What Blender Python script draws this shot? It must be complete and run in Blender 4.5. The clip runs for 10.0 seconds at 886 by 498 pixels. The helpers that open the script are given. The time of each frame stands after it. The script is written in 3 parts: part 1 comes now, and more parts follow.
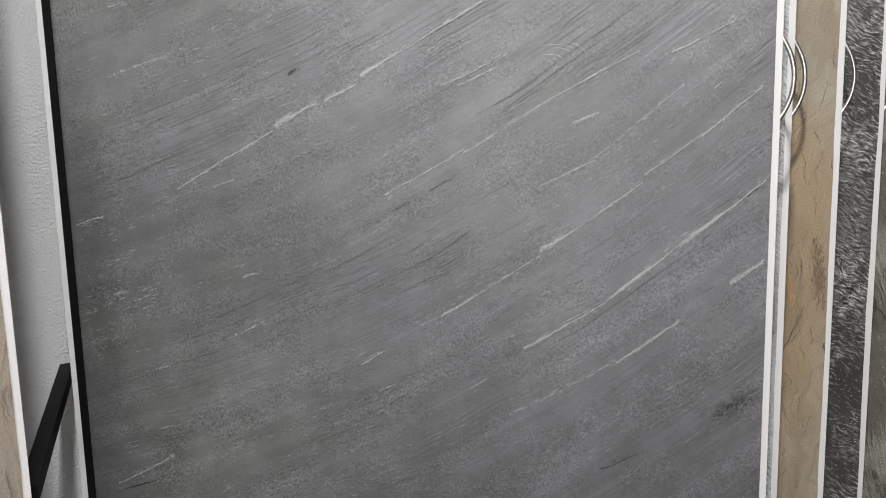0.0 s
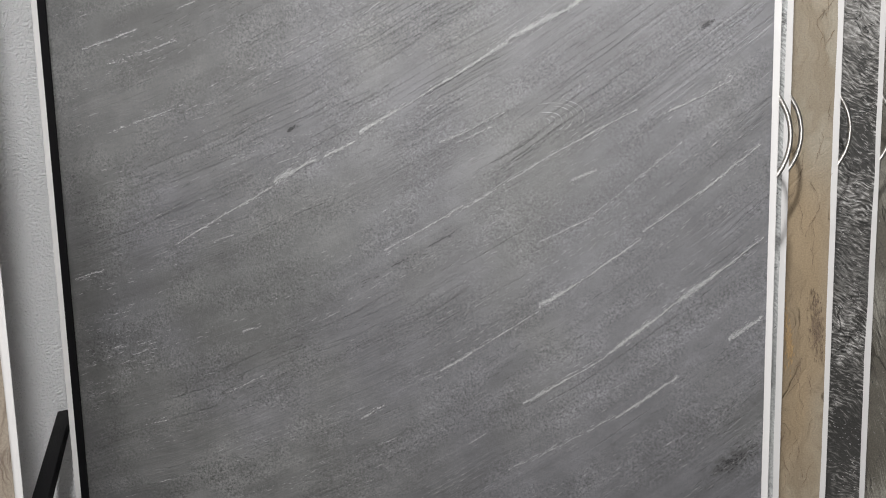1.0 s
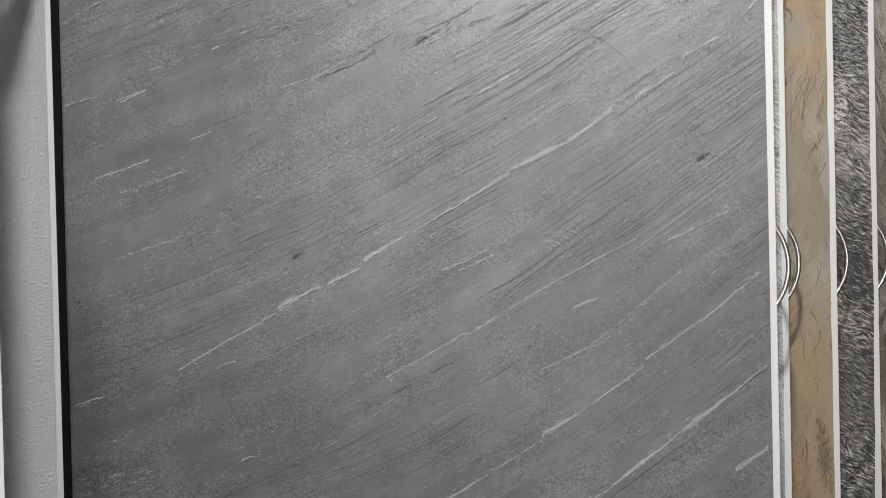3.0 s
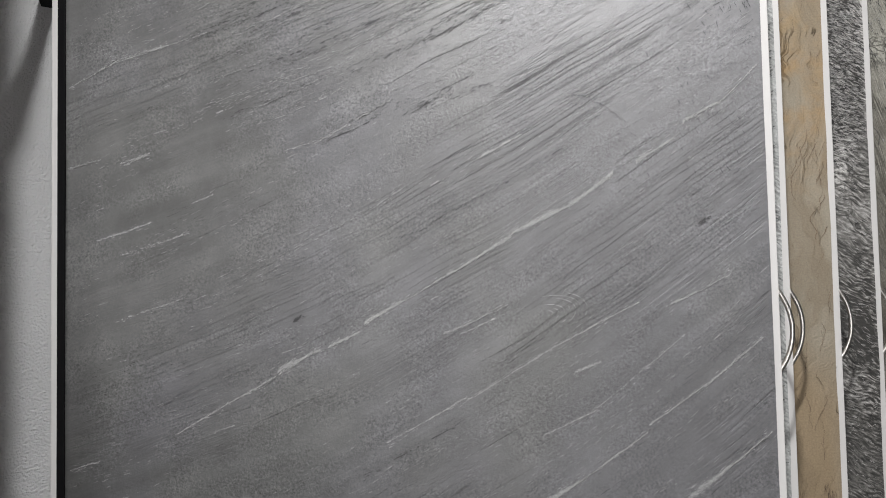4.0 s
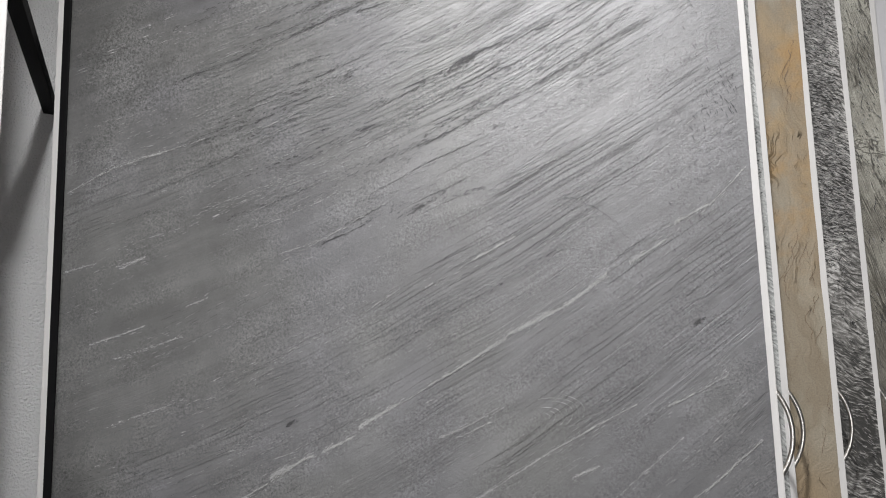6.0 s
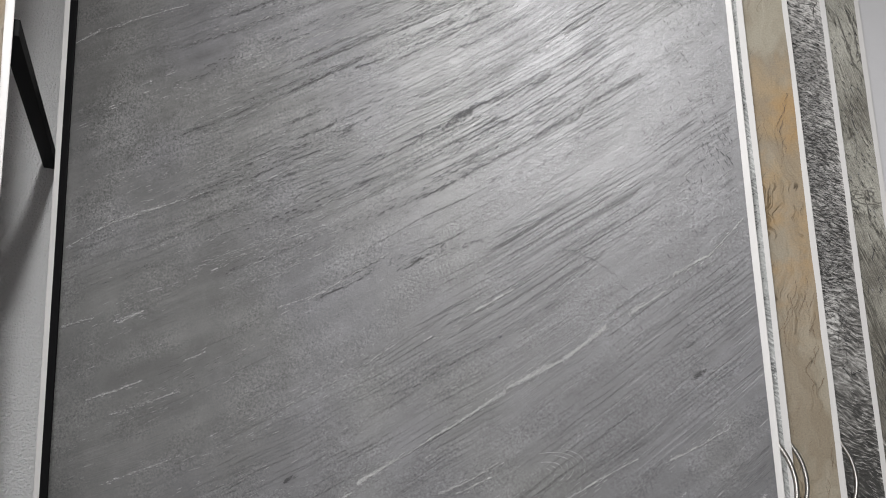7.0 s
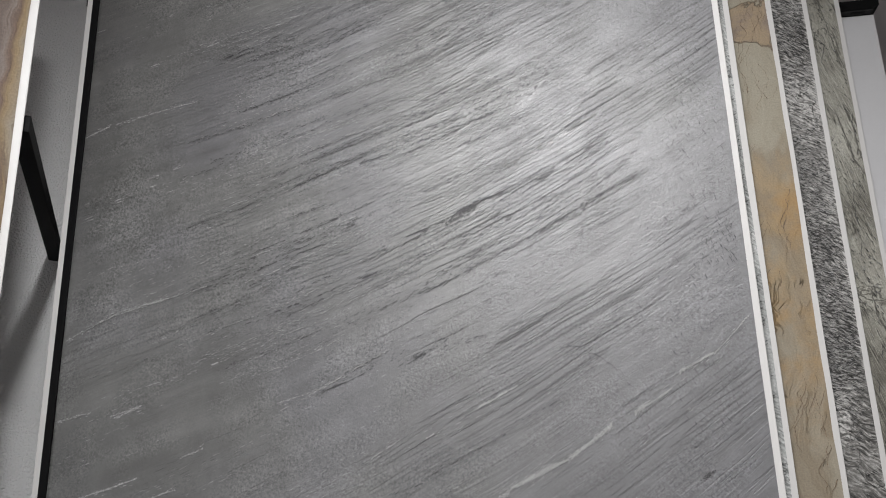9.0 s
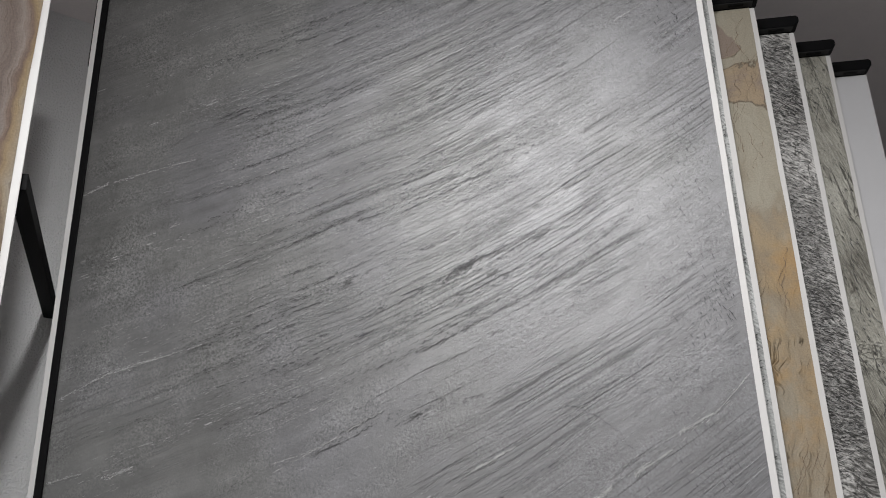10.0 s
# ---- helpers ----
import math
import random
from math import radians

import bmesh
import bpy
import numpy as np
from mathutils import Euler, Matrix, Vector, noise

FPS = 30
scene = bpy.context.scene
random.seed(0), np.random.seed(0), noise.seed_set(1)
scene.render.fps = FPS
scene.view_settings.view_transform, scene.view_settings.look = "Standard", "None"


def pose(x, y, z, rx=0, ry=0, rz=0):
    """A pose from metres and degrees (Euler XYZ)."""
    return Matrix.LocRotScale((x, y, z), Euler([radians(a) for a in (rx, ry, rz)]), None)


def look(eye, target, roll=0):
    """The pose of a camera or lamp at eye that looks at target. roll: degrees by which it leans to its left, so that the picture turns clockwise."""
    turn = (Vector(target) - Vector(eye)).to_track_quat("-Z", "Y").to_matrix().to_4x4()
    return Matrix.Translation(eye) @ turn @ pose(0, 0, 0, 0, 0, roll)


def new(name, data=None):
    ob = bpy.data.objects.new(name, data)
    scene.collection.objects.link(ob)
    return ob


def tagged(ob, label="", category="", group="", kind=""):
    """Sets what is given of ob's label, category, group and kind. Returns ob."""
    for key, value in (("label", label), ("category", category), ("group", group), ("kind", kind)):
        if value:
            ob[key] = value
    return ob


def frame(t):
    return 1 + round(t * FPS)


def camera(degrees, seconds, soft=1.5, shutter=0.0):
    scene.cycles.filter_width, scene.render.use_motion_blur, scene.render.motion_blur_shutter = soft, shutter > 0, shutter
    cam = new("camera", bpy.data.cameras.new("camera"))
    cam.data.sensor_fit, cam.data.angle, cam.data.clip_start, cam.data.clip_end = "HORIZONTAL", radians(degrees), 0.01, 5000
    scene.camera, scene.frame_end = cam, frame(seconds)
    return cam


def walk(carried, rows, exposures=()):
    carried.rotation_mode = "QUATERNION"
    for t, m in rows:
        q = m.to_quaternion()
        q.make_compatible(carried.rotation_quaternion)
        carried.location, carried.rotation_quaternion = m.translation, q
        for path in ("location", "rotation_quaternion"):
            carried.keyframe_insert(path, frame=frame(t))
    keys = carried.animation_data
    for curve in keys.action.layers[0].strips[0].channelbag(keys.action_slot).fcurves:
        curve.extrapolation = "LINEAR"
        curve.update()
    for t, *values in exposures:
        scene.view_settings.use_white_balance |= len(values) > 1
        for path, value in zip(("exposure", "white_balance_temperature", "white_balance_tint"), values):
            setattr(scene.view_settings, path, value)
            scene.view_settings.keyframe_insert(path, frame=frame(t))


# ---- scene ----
cam = camera(52.2, 10.0, soft=1.0)
PATH = [
    (0, (0.297, -1.519, 1.487), (0.009, 0.432, 1.151), -1.4),
    (0.5, (0.295, -1.51, 1.538), (0.012, 0.44, 1.195), -1.4),
    (1, (0.294, -1.513, 1.552), (0.013, 0.445, 1.254), -1.5),
    (1.5, (0.294, -1.514, 1.555), (0.014, 0.452, 1.321), -1.5),
    (2, (0.293, -1.517, 1.555), (0.014, 0.457, 1.394), -1.5),
    (2.5, (0.293, -1.52, 1.556), (0.014, 0.459, 1.465), -1.4),
    (3, (0.293, -1.524, 1.557), (0.013, 0.456, 1.533), -1.3),
    (4.5, (0.294, -1.518, 1.565), (0.015, 0.455, 1.735), -1.2),
    (5, (0.295, -1.519, 1.568), (0.021, 0.45, 1.79), -1.3),
    (5.5, (0.295, -1.52, 1.568), (0.027, 0.443, 1.84), -1.4),
    (7, (0.295, -1.521, 1.574), (0.041, 0.416, 2.006), -1.8),
    (7.5, (0.295, -1.523, 1.576), (0.045, 0.401, 2.063), -1.8),
    (8, (0.295, -1.52, 1.576), (0.045, 0.389, 2.116), -1.7),
    (8.5, (0.296, -1.518, 1.577), (0.044, 0.377, 2.162), -1.6),
    (9, (0.299, -1.512, 1.58), (0.045, 0.369, 2.209), -1.5),
    (9.5, (0.302, -1.5, 1.584), (0.051, 0.362, 2.27), -1.5),
    (10, (0.302, -1.507, 1.587), (0.059, 0.334, 2.331), -1.5),
]
walk(cam, [(t, look(eye, target, roll)) for t, eye, target, roll in PATH], [(0.0, 0.50), (5.0, 0.06), (7.5, 0.03), (10.0, -0.20)])

# ---------------------------------------------------------------- light
world = bpy.data.worlds.new("showroom_air")
scene.world = world
world.use_nodes = True
world.node_tree.nodes["Background"].inputs[0].default_value = (0.9, 0.93, 1.0, 1)
world.node_tree.nodes["Background"].inputs[1].default_value = 0.05


def lamp(name, kind, energy, eye, target, color=(1, 1, 1), **settings):
    data = bpy.data.lights.new(name, kind)
    data.energy, data.color = energy, color
    if "size" in settings:
        data.size = settings["size"]
    if "size_y" in settings:
        data.shape, data.size_y = "RECTANGLE", settings["size_y"]
    if "cone" in settings:
        data.spot_size, data.spot_blend = radians(settings["cone"]), settings["blend"]
        data.shadow_soft_size = settings["radius"]
    ob = new(name, data)
    ob.matrix_world = look(eye, target)
    return ob


# the downlight over the aisle, and round fill lamps, unseen, added for brightness
lamp("downlight_lamp", "SPOT", 190, (0.26, -1.60, 3.02), (0.26, 0.0, 1.30), (1.0, 0.995, 1.0), cone=116, blend=1.0, radius=0.06)
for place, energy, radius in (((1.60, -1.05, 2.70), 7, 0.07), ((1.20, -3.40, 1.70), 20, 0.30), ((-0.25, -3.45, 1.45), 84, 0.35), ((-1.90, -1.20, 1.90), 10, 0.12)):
    fill = lamp("fill_lamp", "POINT", energy, place, (place[0], place[1], 0), (1.0, 0.995, 1.0))
    fill.data.shadow_soft_size = radius

# ---------------------------------------------------------------- materials


class Tree:
    """A material's nodes, written as calls."""

    def __init__(self, name):
        self.mat = bpy.data.materials.new(name)
        self.mat.use_nodes = True
        self.t = self.mat.node_tree
        self.bsdf = self.t.nodes["Principled BSDF"]

    def put(self, socket, value):
        if hasattr(value, "is_output"):
            self.t.links.new(value, socket)
        else:
            socket.default_value = value

    def math(self, op, a, b=0.0, c=0.0, clamp=False):
        n = self.t.nodes.new("ShaderNodeMath")
        n.operation, n.use_clamp = op, clamp
        for s, v in zip(n.inputs, (a, b, c)):
            self.put(s, v)
        return n.outputs[0]

    def add(self, a, b): return self.math("ADD", a, b)

    def sub(self, a, b): return self.math("SUBTRACT", a, b)

    def mul(self, a, b): return self.math("MULTIPLY", a, b)

    def fit(self, v, lo, hi, a=0.0, b=1.0, smooth=True):
        n = self.t.nodes.new("ShaderNodeMapRange")
        n.interpolation_type = "SMOOTHSTEP" if smooth else "LINEAR"
        for s, x in zip(n.inputs, (v, lo, hi, a, b)):
            self.put(s, x)
        return n.outputs[0]

    def xyz(self):
        tc = self.t.nodes.new("ShaderNodeTexCoord")
        n = self.t.nodes.new("ShaderNodeSeparateXYZ")
        self.t.links.new(tc.outputs["Object"], n.inputs[0])
        return n.outputs

    def vec(self, x=0.0, y=0.0, z=0.0):
        n = self.t.nodes.new("ShaderNodeCombineXYZ")
        for s, v in zip(n.inputs, (x, y, z)):
            self.put(s, v)
        return n.outputs[0]

    def noise(self, v, scale=1.0, detail=4.0, rough=0.55, twist=0.0, out=0):
        n = self.t.nodes.new("ShaderNodeTexNoise")
        self.put(n.inputs["Vector"], v)
        for key, x in (("Scale", scale), ("Detail", detail), ("Roughness", rough), ("Distortion", twist)):
            self.put(n.inputs[key], x)
        return n.outputs[out]

    def cells(self, v, scale=1.0, feature="F1"):
        n = self.t.nodes.new("ShaderNodeTexVoronoi")
        n.feature = feature
        self.put(n.inputs["Vector"], v)
        n.inputs["Scale"].default_value = scale
        return n.outputs["Distance"]

    def mix(self, f, a, b, how="MIX"):
        n = self.t.nodes.new("ShaderNodeMix")
        n.data_type, n.blend_type = "RGBA", how
        self.put(n.inputs[0], f)
        self.put(n.inputs[6], a if hasattr(a, "is_output") else (*a, 1))
        self.put(n.inputs[7], b if hasattr(b, "is_output") else (*b, 1))
        return n.outputs[2]

    def ramp(self, f, *stops):
        n = self.t.nodes.new("ShaderNodeValToRGB")
        self.put(n.inputs[0], f)
        e = n.color_ramp.elements
        while len(e) < len(stops):
            e.new(0.5)
        for k, (p, c) in zip(e, stops):
            k.position, k.color = p, (*c, 1)
        return n.outputs[0]

    def done(self, color, rough=0.5, height=None, depth=0.001, metal=0.0, spec=0.5):
        self.put(self.bsdf.inputs["Base Color"], color if hasattr(color, "is_output") else (*color, 1))
        self.put(self.bsdf.inputs["Roughness"], rough)
        self.put(self.bsdf.inputs["Metallic"], metal)
        self.put(self.bsdf.inputs["Specular IOR Level"], spec)
        if height is not None:
            n = self.t.nodes.new("ShaderNodeBump")
            n.inputs["Strength"].default_value = 1.0
            n.inputs["Distance"].default_value = depth
            self.put(n.inputs["Height"], height)
            self.t.links.new(n.outputs[0], self.bsdf.inputs["Normal"])
        return self.mat


def grey(v, warm=0.0):
    return (v * (1 + warm), v, v * (1 - warm))


def slate_material():
    """Dark silver-grey slate veneer: bedding that sweeps up to one side, pale broken veins."""
    m = Tree("grey_slate_veneer")
    xl, y, zl = m.xyz()
    x, z = m.add(xl, 0.622), m.add(zl, BASE)
    ease = m.fit(z, 1.6, 2.3, 1.0, 0.78)
    bend = m.mul(x, m.add(0.5, m.mul(x, m.add(0.225, m.mul(x, 0.083)))))
    flow = m.sub(z, m.mul(ease, bend))
    pos = m.vec(x, y, z)
    sway = m.noise(pos, 4.0, 2.0, 0.4)
    wob = m.mul(m.sub(sway, 0.5), 0.03)
    s = m.add(flow, wob)
    bed = m.noise(m.vec(m.mul(x, 2.6), 0.0, m.mul(s, 26.0)), 1.0, 5.0, 0.62)
    fine = m.noise(m.vec(m.mul(x, 2.2), 3.0, m.mul(s, 165.0)), 1.0, 4.0, 0.62)
    ledge_noise = m.noise(m.vec(m.mul(x, 1.1), 27.0, m.mul(s, 36.0)), 1.0, 3.0, 0.5)
    cloud = m.noise(pos, 2.2, 3.0, 0.55)
    grain = m.noise(pos, 250.0, 4.0, 0.75)
    patch = m.noise(m.vec(m.mul(x, 3.0), 7.0, m.mul(s, 6.0)), 1.0, 3.0, 0.5)

    tone = m.ramp(m.add(m.mul(cloud, 0.6), m.mul(bed, 0.4)), (0.36, (0.050, 0.0498, 0.0485)), (0.5, (0.082, 0.0823, 0.0815)), (0.63, (0.120, 0.1205, 0.1198)))
    tint = m.mix(m.fit(m.add(m.noise(pos, 3.1, 2.0, 0.5), m.mul(x, 0.25)), 0.36, 0.60), (0.992, 1.0, 0.972), (0.985, 0.985, 1.05))
    tone = m.mix(1.0, tone, tint, "MULTIPLY")
    streaky = m.fit(m.noise(m.vec(m.mul(x, 2.0), 17.0, m.mul(s, 4.0)), 1.0, 2.0, 0.5), 0.40, 0.62, 0.10, 0.8)
    comb = m.mul(m.fit(z, 1.9, 2.3), m.fit(m.math("ABSOLUTE", m.add(m.sub(x, 0.05), m.mul(m.sub(cloud, 0.5), 0.8))), 0.2, 0.5, 1.0, 0.0))
    streaky = m.math("MAXIMUM", streaky, comb)
    shade = m.add(1.0, m.mul(m.sub(fine, 0.5), m.mul(streaky, 0.85)))
    speck = m.fit(grain, 0.32, 0.68, 0.32, 1.68, False)
    coarse = m.fit(m.noise(m.vec(m.mul(x, 7.0), 21.0, m.mul(s, 12.0)), 1.0, 3.0, 0.6), 0.40, 0.60, 0.25, 1.25)
    speck = m.add(1.0, m.mul(m.sub(speck, 1.0), coarse))
    mottle = m.fit(m.noise(pos, 17.0, 4.0, 0.65), 0.3, 0.7, 0.78, 1.22, False)
    k = m.mul(m.mul(shade, speck), mottle)
    tone = m.mix(1.0, tone, m.vec(k, k, k), "MULTIPLY")
    # long ledges of the split face, with gritty thin dark bedding cracks under them
    contour = m.math("FRACT", m.mul(ledge_noise, 10.0))
    groove = m.mul(m.fit(m.math("ABSOLUTE", m.sub(contour, 0.5)), 0.015, 0.08, 1.0, 0.0), m.fit(streaky, 0.22, 0.68))
    steps = m.mul(contour, m.fit(contour, 0.93, 1.0, 1.0, 0.0))
    grit = m.fit(m.noise(m.vec(m.mul(x, 160.0), 31.0, m.mul(s, 420.0)), 1.0, 3.0, 0.7), 0.40, 0.56)
    crack = m.mul(m.fit(m.noise(m.vec(m.mul(x, 1.9), 11.0, m.mul(s, 150.0)), 1.0, 5.0, 0.66), 0.60, 0.66), m.mul(m.fit(patch, 0.42, 0.58), m.fit(grit, 0.0, 1.0, 0.2, 1.0)))
    crack = m.math("MAXIMUM", m.mul(crack, 0.6), m.mul(groove, m.mul(m.fit(grit, 0.0, 1.0, 0.08, 0.6), m.fit(patch, 0.38, 0.56, 0.2, 1.0))))
    # short pale flecks along the bedding
    fleck = m.mul(m.fit(m.noise(m.vec(m.mul(x, 18.0), 5.0, m.mul(s, 210.0)), 1.0, 3.0, 0.65), 0.60, 0.70), m.fit(m.noise(m.vec(m.mul(x, 2.4), 9.0, m.mul(s, 19.0)), 1.0, 3.0, 0.6), 0.54, 0.66))
    tone = m.mix(m.mul(crack, 0.42), tone, (0.035, 0.035, 0.036))
    total = m.mul(fleck, m.fit(grain, 0.36, 0.56, 0.3, 0.8))
    tone = m.mix(total, tone, (0.44, 0.443, 0.438))
    # pits
    for px, pz, r in ((-0.181, 1.531, 0.011), (0.506, 1.679, 0.014), (0.140, 2.156, 0.030), (0.560, 0.956, 0.05)):
        d = m.math("SQRT", m.add(m.math("POWER", m.sub(x, px), 2.0), m.mul(m.math("POWER", m.sub(m.sub(z, pz), m.mul(m.sub(x, px), 0.5)), 2.0), 5.0)))
        d = m.add(d, m.mul(m.sub(m.noise(pos, 90.0, 3.0, 0.7), 0.5), r * 2.2))
        tone = m.mix(m.fit(d, r * 0.2, r, 0.75, 0.0), tone, (0.035, 0.034, 0.033))
    lump = m.noise(pos, 60.0, 3.0, 0.6)
    height = m.add(m.add(m.mul(bed, 0.2), m.mul(fine, m.mul(streaky, 0.22))), m.add(m.add(m.mul(grain, m.add(0.13, m.mul(coarse, 0.13))), m.mul(lump, 0.13)), m.mul(total, 0.3)))
    height = m.add(height, m.mul(steps, m.mul(streaky, 0.10)))
    height = m.sub(height, m.mul(crack, 0.4))
    rough = m.fit(grain, 0.3, 0.7, 0.36, 0.54, False)
    m.bsdf.inputs["IOR"].default_value = 1.62
    return m.done(tone, rough, height, 0.0024, spec=0.95)


def sandstone_material():
    """Tan sandstone veneer: soft crinkled bands, rusty and rosy patches with torn dark rims."""
    m = Tree("tan_sandstone")
    x, y, z = m.xyz()
    pos = m.vec(x, 3.0, z)
    warp = m.noise(pos, 3.0, 4.0, 0.6)
    fold = m.noise(m.vec(m.add(m.mul(x, 16.0), m.mul(warp, 6.0)), 3.0, m.mul(z, 2.6)), 1.0, 5.0, 0.62)
    broad = m.fit(m.noise(m.vec(m.mul(x, 2.0), 12.0, z), 1.7, 2.0, 0.5), 0.42, 0.60)
    tone = m.mix(broad, (0.315, 0.28, 0.215), (0.295, 0.225, 0.14))
    tone = m.mix(m.fit(fold, 0.38, 0.62, 0.0, 0.6), tone, (0.21, 0.162, 0.105))
    line = m.mul(m.fit(m.math("ABSOLUTE", m.sub(fold, 0.53)), 0.0, 0.012, 1.0, 0.0), m.mul(m.fit(m.noise(pos, 7.0, 3.0, 0.6), 0.5, 0.62), m.fit(z, 1.90, 2.10, 1.0, 0.15)))
    tone = m.mix(m.mul(line, 0.8), tone, (0.09, 0.065, 0.042))
    # rusty clouds and a rosy torn patch at their heights on the sheet
    blot = m.noise(pos, 7.0, 6.0, 0.62, 0.8)
    zb = m.add(m.add(z, BASE), m.mul(m.sub(blot, 0.5), 0.55))
    rust = m.mul(m.mul(m.fit(zb, 1.72, 2.05), m.fit(zb, 2.16, 2.34, 1.0, 0.0)), m.fit(m.noise(pos, 11.0, 4.0, 0.6), 0.36, 0.62))
    tone = m.mix(m.mul(rust, 0.85), tone, m.mix(m.fit(m.noise(pos, 9.0, 3.0, 0.6), 0.42, 0.58), (0.37, 0.235, 0.10), (0.35, 0.26, 0.15)))
    upper = m.fit(zb, 2.30, 2.42)
    tone = m.mix(m.mul(upper, 0.6), tone, (0.36, 0.335, 0.265))
    rosy = m.mul(m.fit(zb, 2.575, 2.60), m.fit(zb, 2.70, 2.725, 1.0, 0.0))
    tone = m.mix(m.mul(rosy, 0.7), tone, m.mix(m.fit(blot, 0.44, 0.56), (0.21, 0.15, 0.125), (0.33, 0.235, 0.14)))
    rim = m.mul(m.math("MAXIMUM", m.fit(m.math("ABSOLUTE", m.sub(zb, 2.587)), 0.0, 0.008, 1.0, 0.0), m.fit(m.math("ABSOLUTE", m.sub(zb, 2.713)), 0.0, 0.006, 1.0, 0.0)), m.fit(warp, 0.4, 0.52))
    tone = m.mix(m.mul(rim, 0.5), tone, (0.12, 0.075, 0.055))
    grain = m.noise(pos, 300.0, 3.0, 0.65)
    k = m.fit(grain, 0.3, 0.7, 0.84, 1.14, False)
    tone = m.mix(1.0, tone, m.vec(k, k, k), "MULTIPLY")
    height = m.add(m.add(m.mul(fold, 2.6), m.mul(grain, 0.22)), m.add(m.mul(rust, 0.5), m.add(m.mul(line, -0.8), m.mul(rim, -0.6))))
    return m.done(tone, m.fit(grain, 0.3, 0.7, 0.52, 0.68, False), height, 0.0032, spec=0.4)


def banded_material():
    """Brown and ochre sandstone with bands that run up beside its edge."""
    m = Tree("banded_sandstone")
    x, y, z = m.xyz()
    pos = m.vec(x, 8.0, z)
    warp = m.noise(m.vec(m.mul(x, 1.5), 8.0, z), 4.0, 4.0, 0.6)
    u = m.add(x, m.mul(m.sub(warp, 0.5), 0.09))
    tone = m.ramp(m.fit(u, -0.10, 0.0, 0.0, 1.0, False), (0.0, (0.235, 0.205, 0.18)), (0.30, (0.145, 0.115, 0.098)), (0.48, (0.115, 0.085, 0.07)), (0.62, (0.19, 0.155, 0.135)), (0.72, (0.13, 0.085, 0.06)), (0.80, (0.22, 0.155, 0.08)), (0.95, (0.25, 0.215, 0.165)))
    plain = m.fit(m.add(z, m.mul(warp, 0.6)), 1.2, 1.8, 0.8, 0.0)
    tone = m.mix(plain, tone, (0.30, 0.26, 0.21))
    strand = m.noise(m.vec(m.mul(u, 90.0), 8.0, m.mul(z, 6.0)), 1.0, 4.0, 0.65)
    tone = m.mix(m.fit(strand, 0.50, 0.64, 0.0, 0.7), tone, (0.095, 0.062, 0.045))
    grain = m.noise(pos, 260.0, 3.0, 0.65)
    k = m.fit(grain, 0.3, 0.7, 0.82, 1.16, False)
    tone = m.mix(1.0, tone, m.vec(k, k, k), "MULTIPLY")
    return m.done(tone, 0.6, m.add(m.mul(strand, 1.4), m.mul(grain, 0.3)), 0.003, spec=0.4)


def split_material(name, dark, mid, light, seed, slope, relief, gloss=0.5, contrast=3.4, lift=0.0, long_cracks=0.0):
    """Split mica schist: short glinting ridges that run aslant."""
    m = Tree(name)
    x, y, z = m.xyz()
    pos = m.vec(x, seed, z)
    warp = m.mul(m.sub(m.noise(pos, 6.0, 3.0, 0.6), 0.5), 0.10)
    s = m.add(m.add(z, m.mul(x, slope)), warp)
    ridge = m.noise(m.vec(m.mul(x, 58.0), seed, m.mul(s, 200.0)), 1.0, 3.0, 0.55)
    cloud = m.noise(pos, 5.0, 4.0, 0.6)
    grain = m.noise(pos, 240.0, 3.0, 0.65)
    amount = m.fit(m.noise(m.vec(x, seed + 3.0, z), 3.2, 2.0, 0.5), 0.35, 0.62, 0.25, 1.0)
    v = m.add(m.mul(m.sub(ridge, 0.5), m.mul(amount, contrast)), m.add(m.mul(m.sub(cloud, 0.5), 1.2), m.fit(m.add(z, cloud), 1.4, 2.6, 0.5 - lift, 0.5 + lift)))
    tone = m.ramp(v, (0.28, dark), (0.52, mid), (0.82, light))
    crack = m.mul(m.fit(m.math("ABSOLUTE", m.sub(m.noise(pos, 4.5, 5.0, 0.62, 0.4), 0.5)), 0.0, 0.012, 1.0, 0.0), m.fit(cloud, 0.5, 0.62))
    tone = m.mix(m.mul(crack, 0.7), tone, tuple(c * 0.4 for c in dark))
    along = m.noise(m.vec(m.mul(x, 6.0), seed + 5.0, m.mul(s, 2.6)), 1.0, 6.0, 0.62, 0.3)
    gash = m.mul(m.fit(m.math("ABSOLUTE", m.sub(along, 0.5)), 0.0, 0.016, 1.0, 0.0), m.fit(m.noise(pos, 6.5, 3.0, 0.6), 0.42, 0.56, 0.0, long_cracks))
    tone = m.mix(gash, tone, tuple(c * 0.35 for c in dark))
    tone = m.mix(m.mul(m.fit(along, 0.52, 0.66), long_cracks * 0.5), tone, dark)
    crack = m.math("MAXIMUM", crack, gash)
    k = m.fit(grain, 0.3, 0.7, 0.7, 1.3, False)
    tone = m.mix(1.0, tone, m.vec(k, k, k), "MULTIPLY")
    height = m.add(m.add(m.mul(ridge, m.mul(amount, 1.4)), m.mul(cloud, 2.0)), m.sub(m.mul(grain, 0.4), crack))
    return m.done(tone, m.fit(ridge, 0.3, 0.7, gloss - 0.1, gloss + 0.12, False), height, relief, spec=0.6)


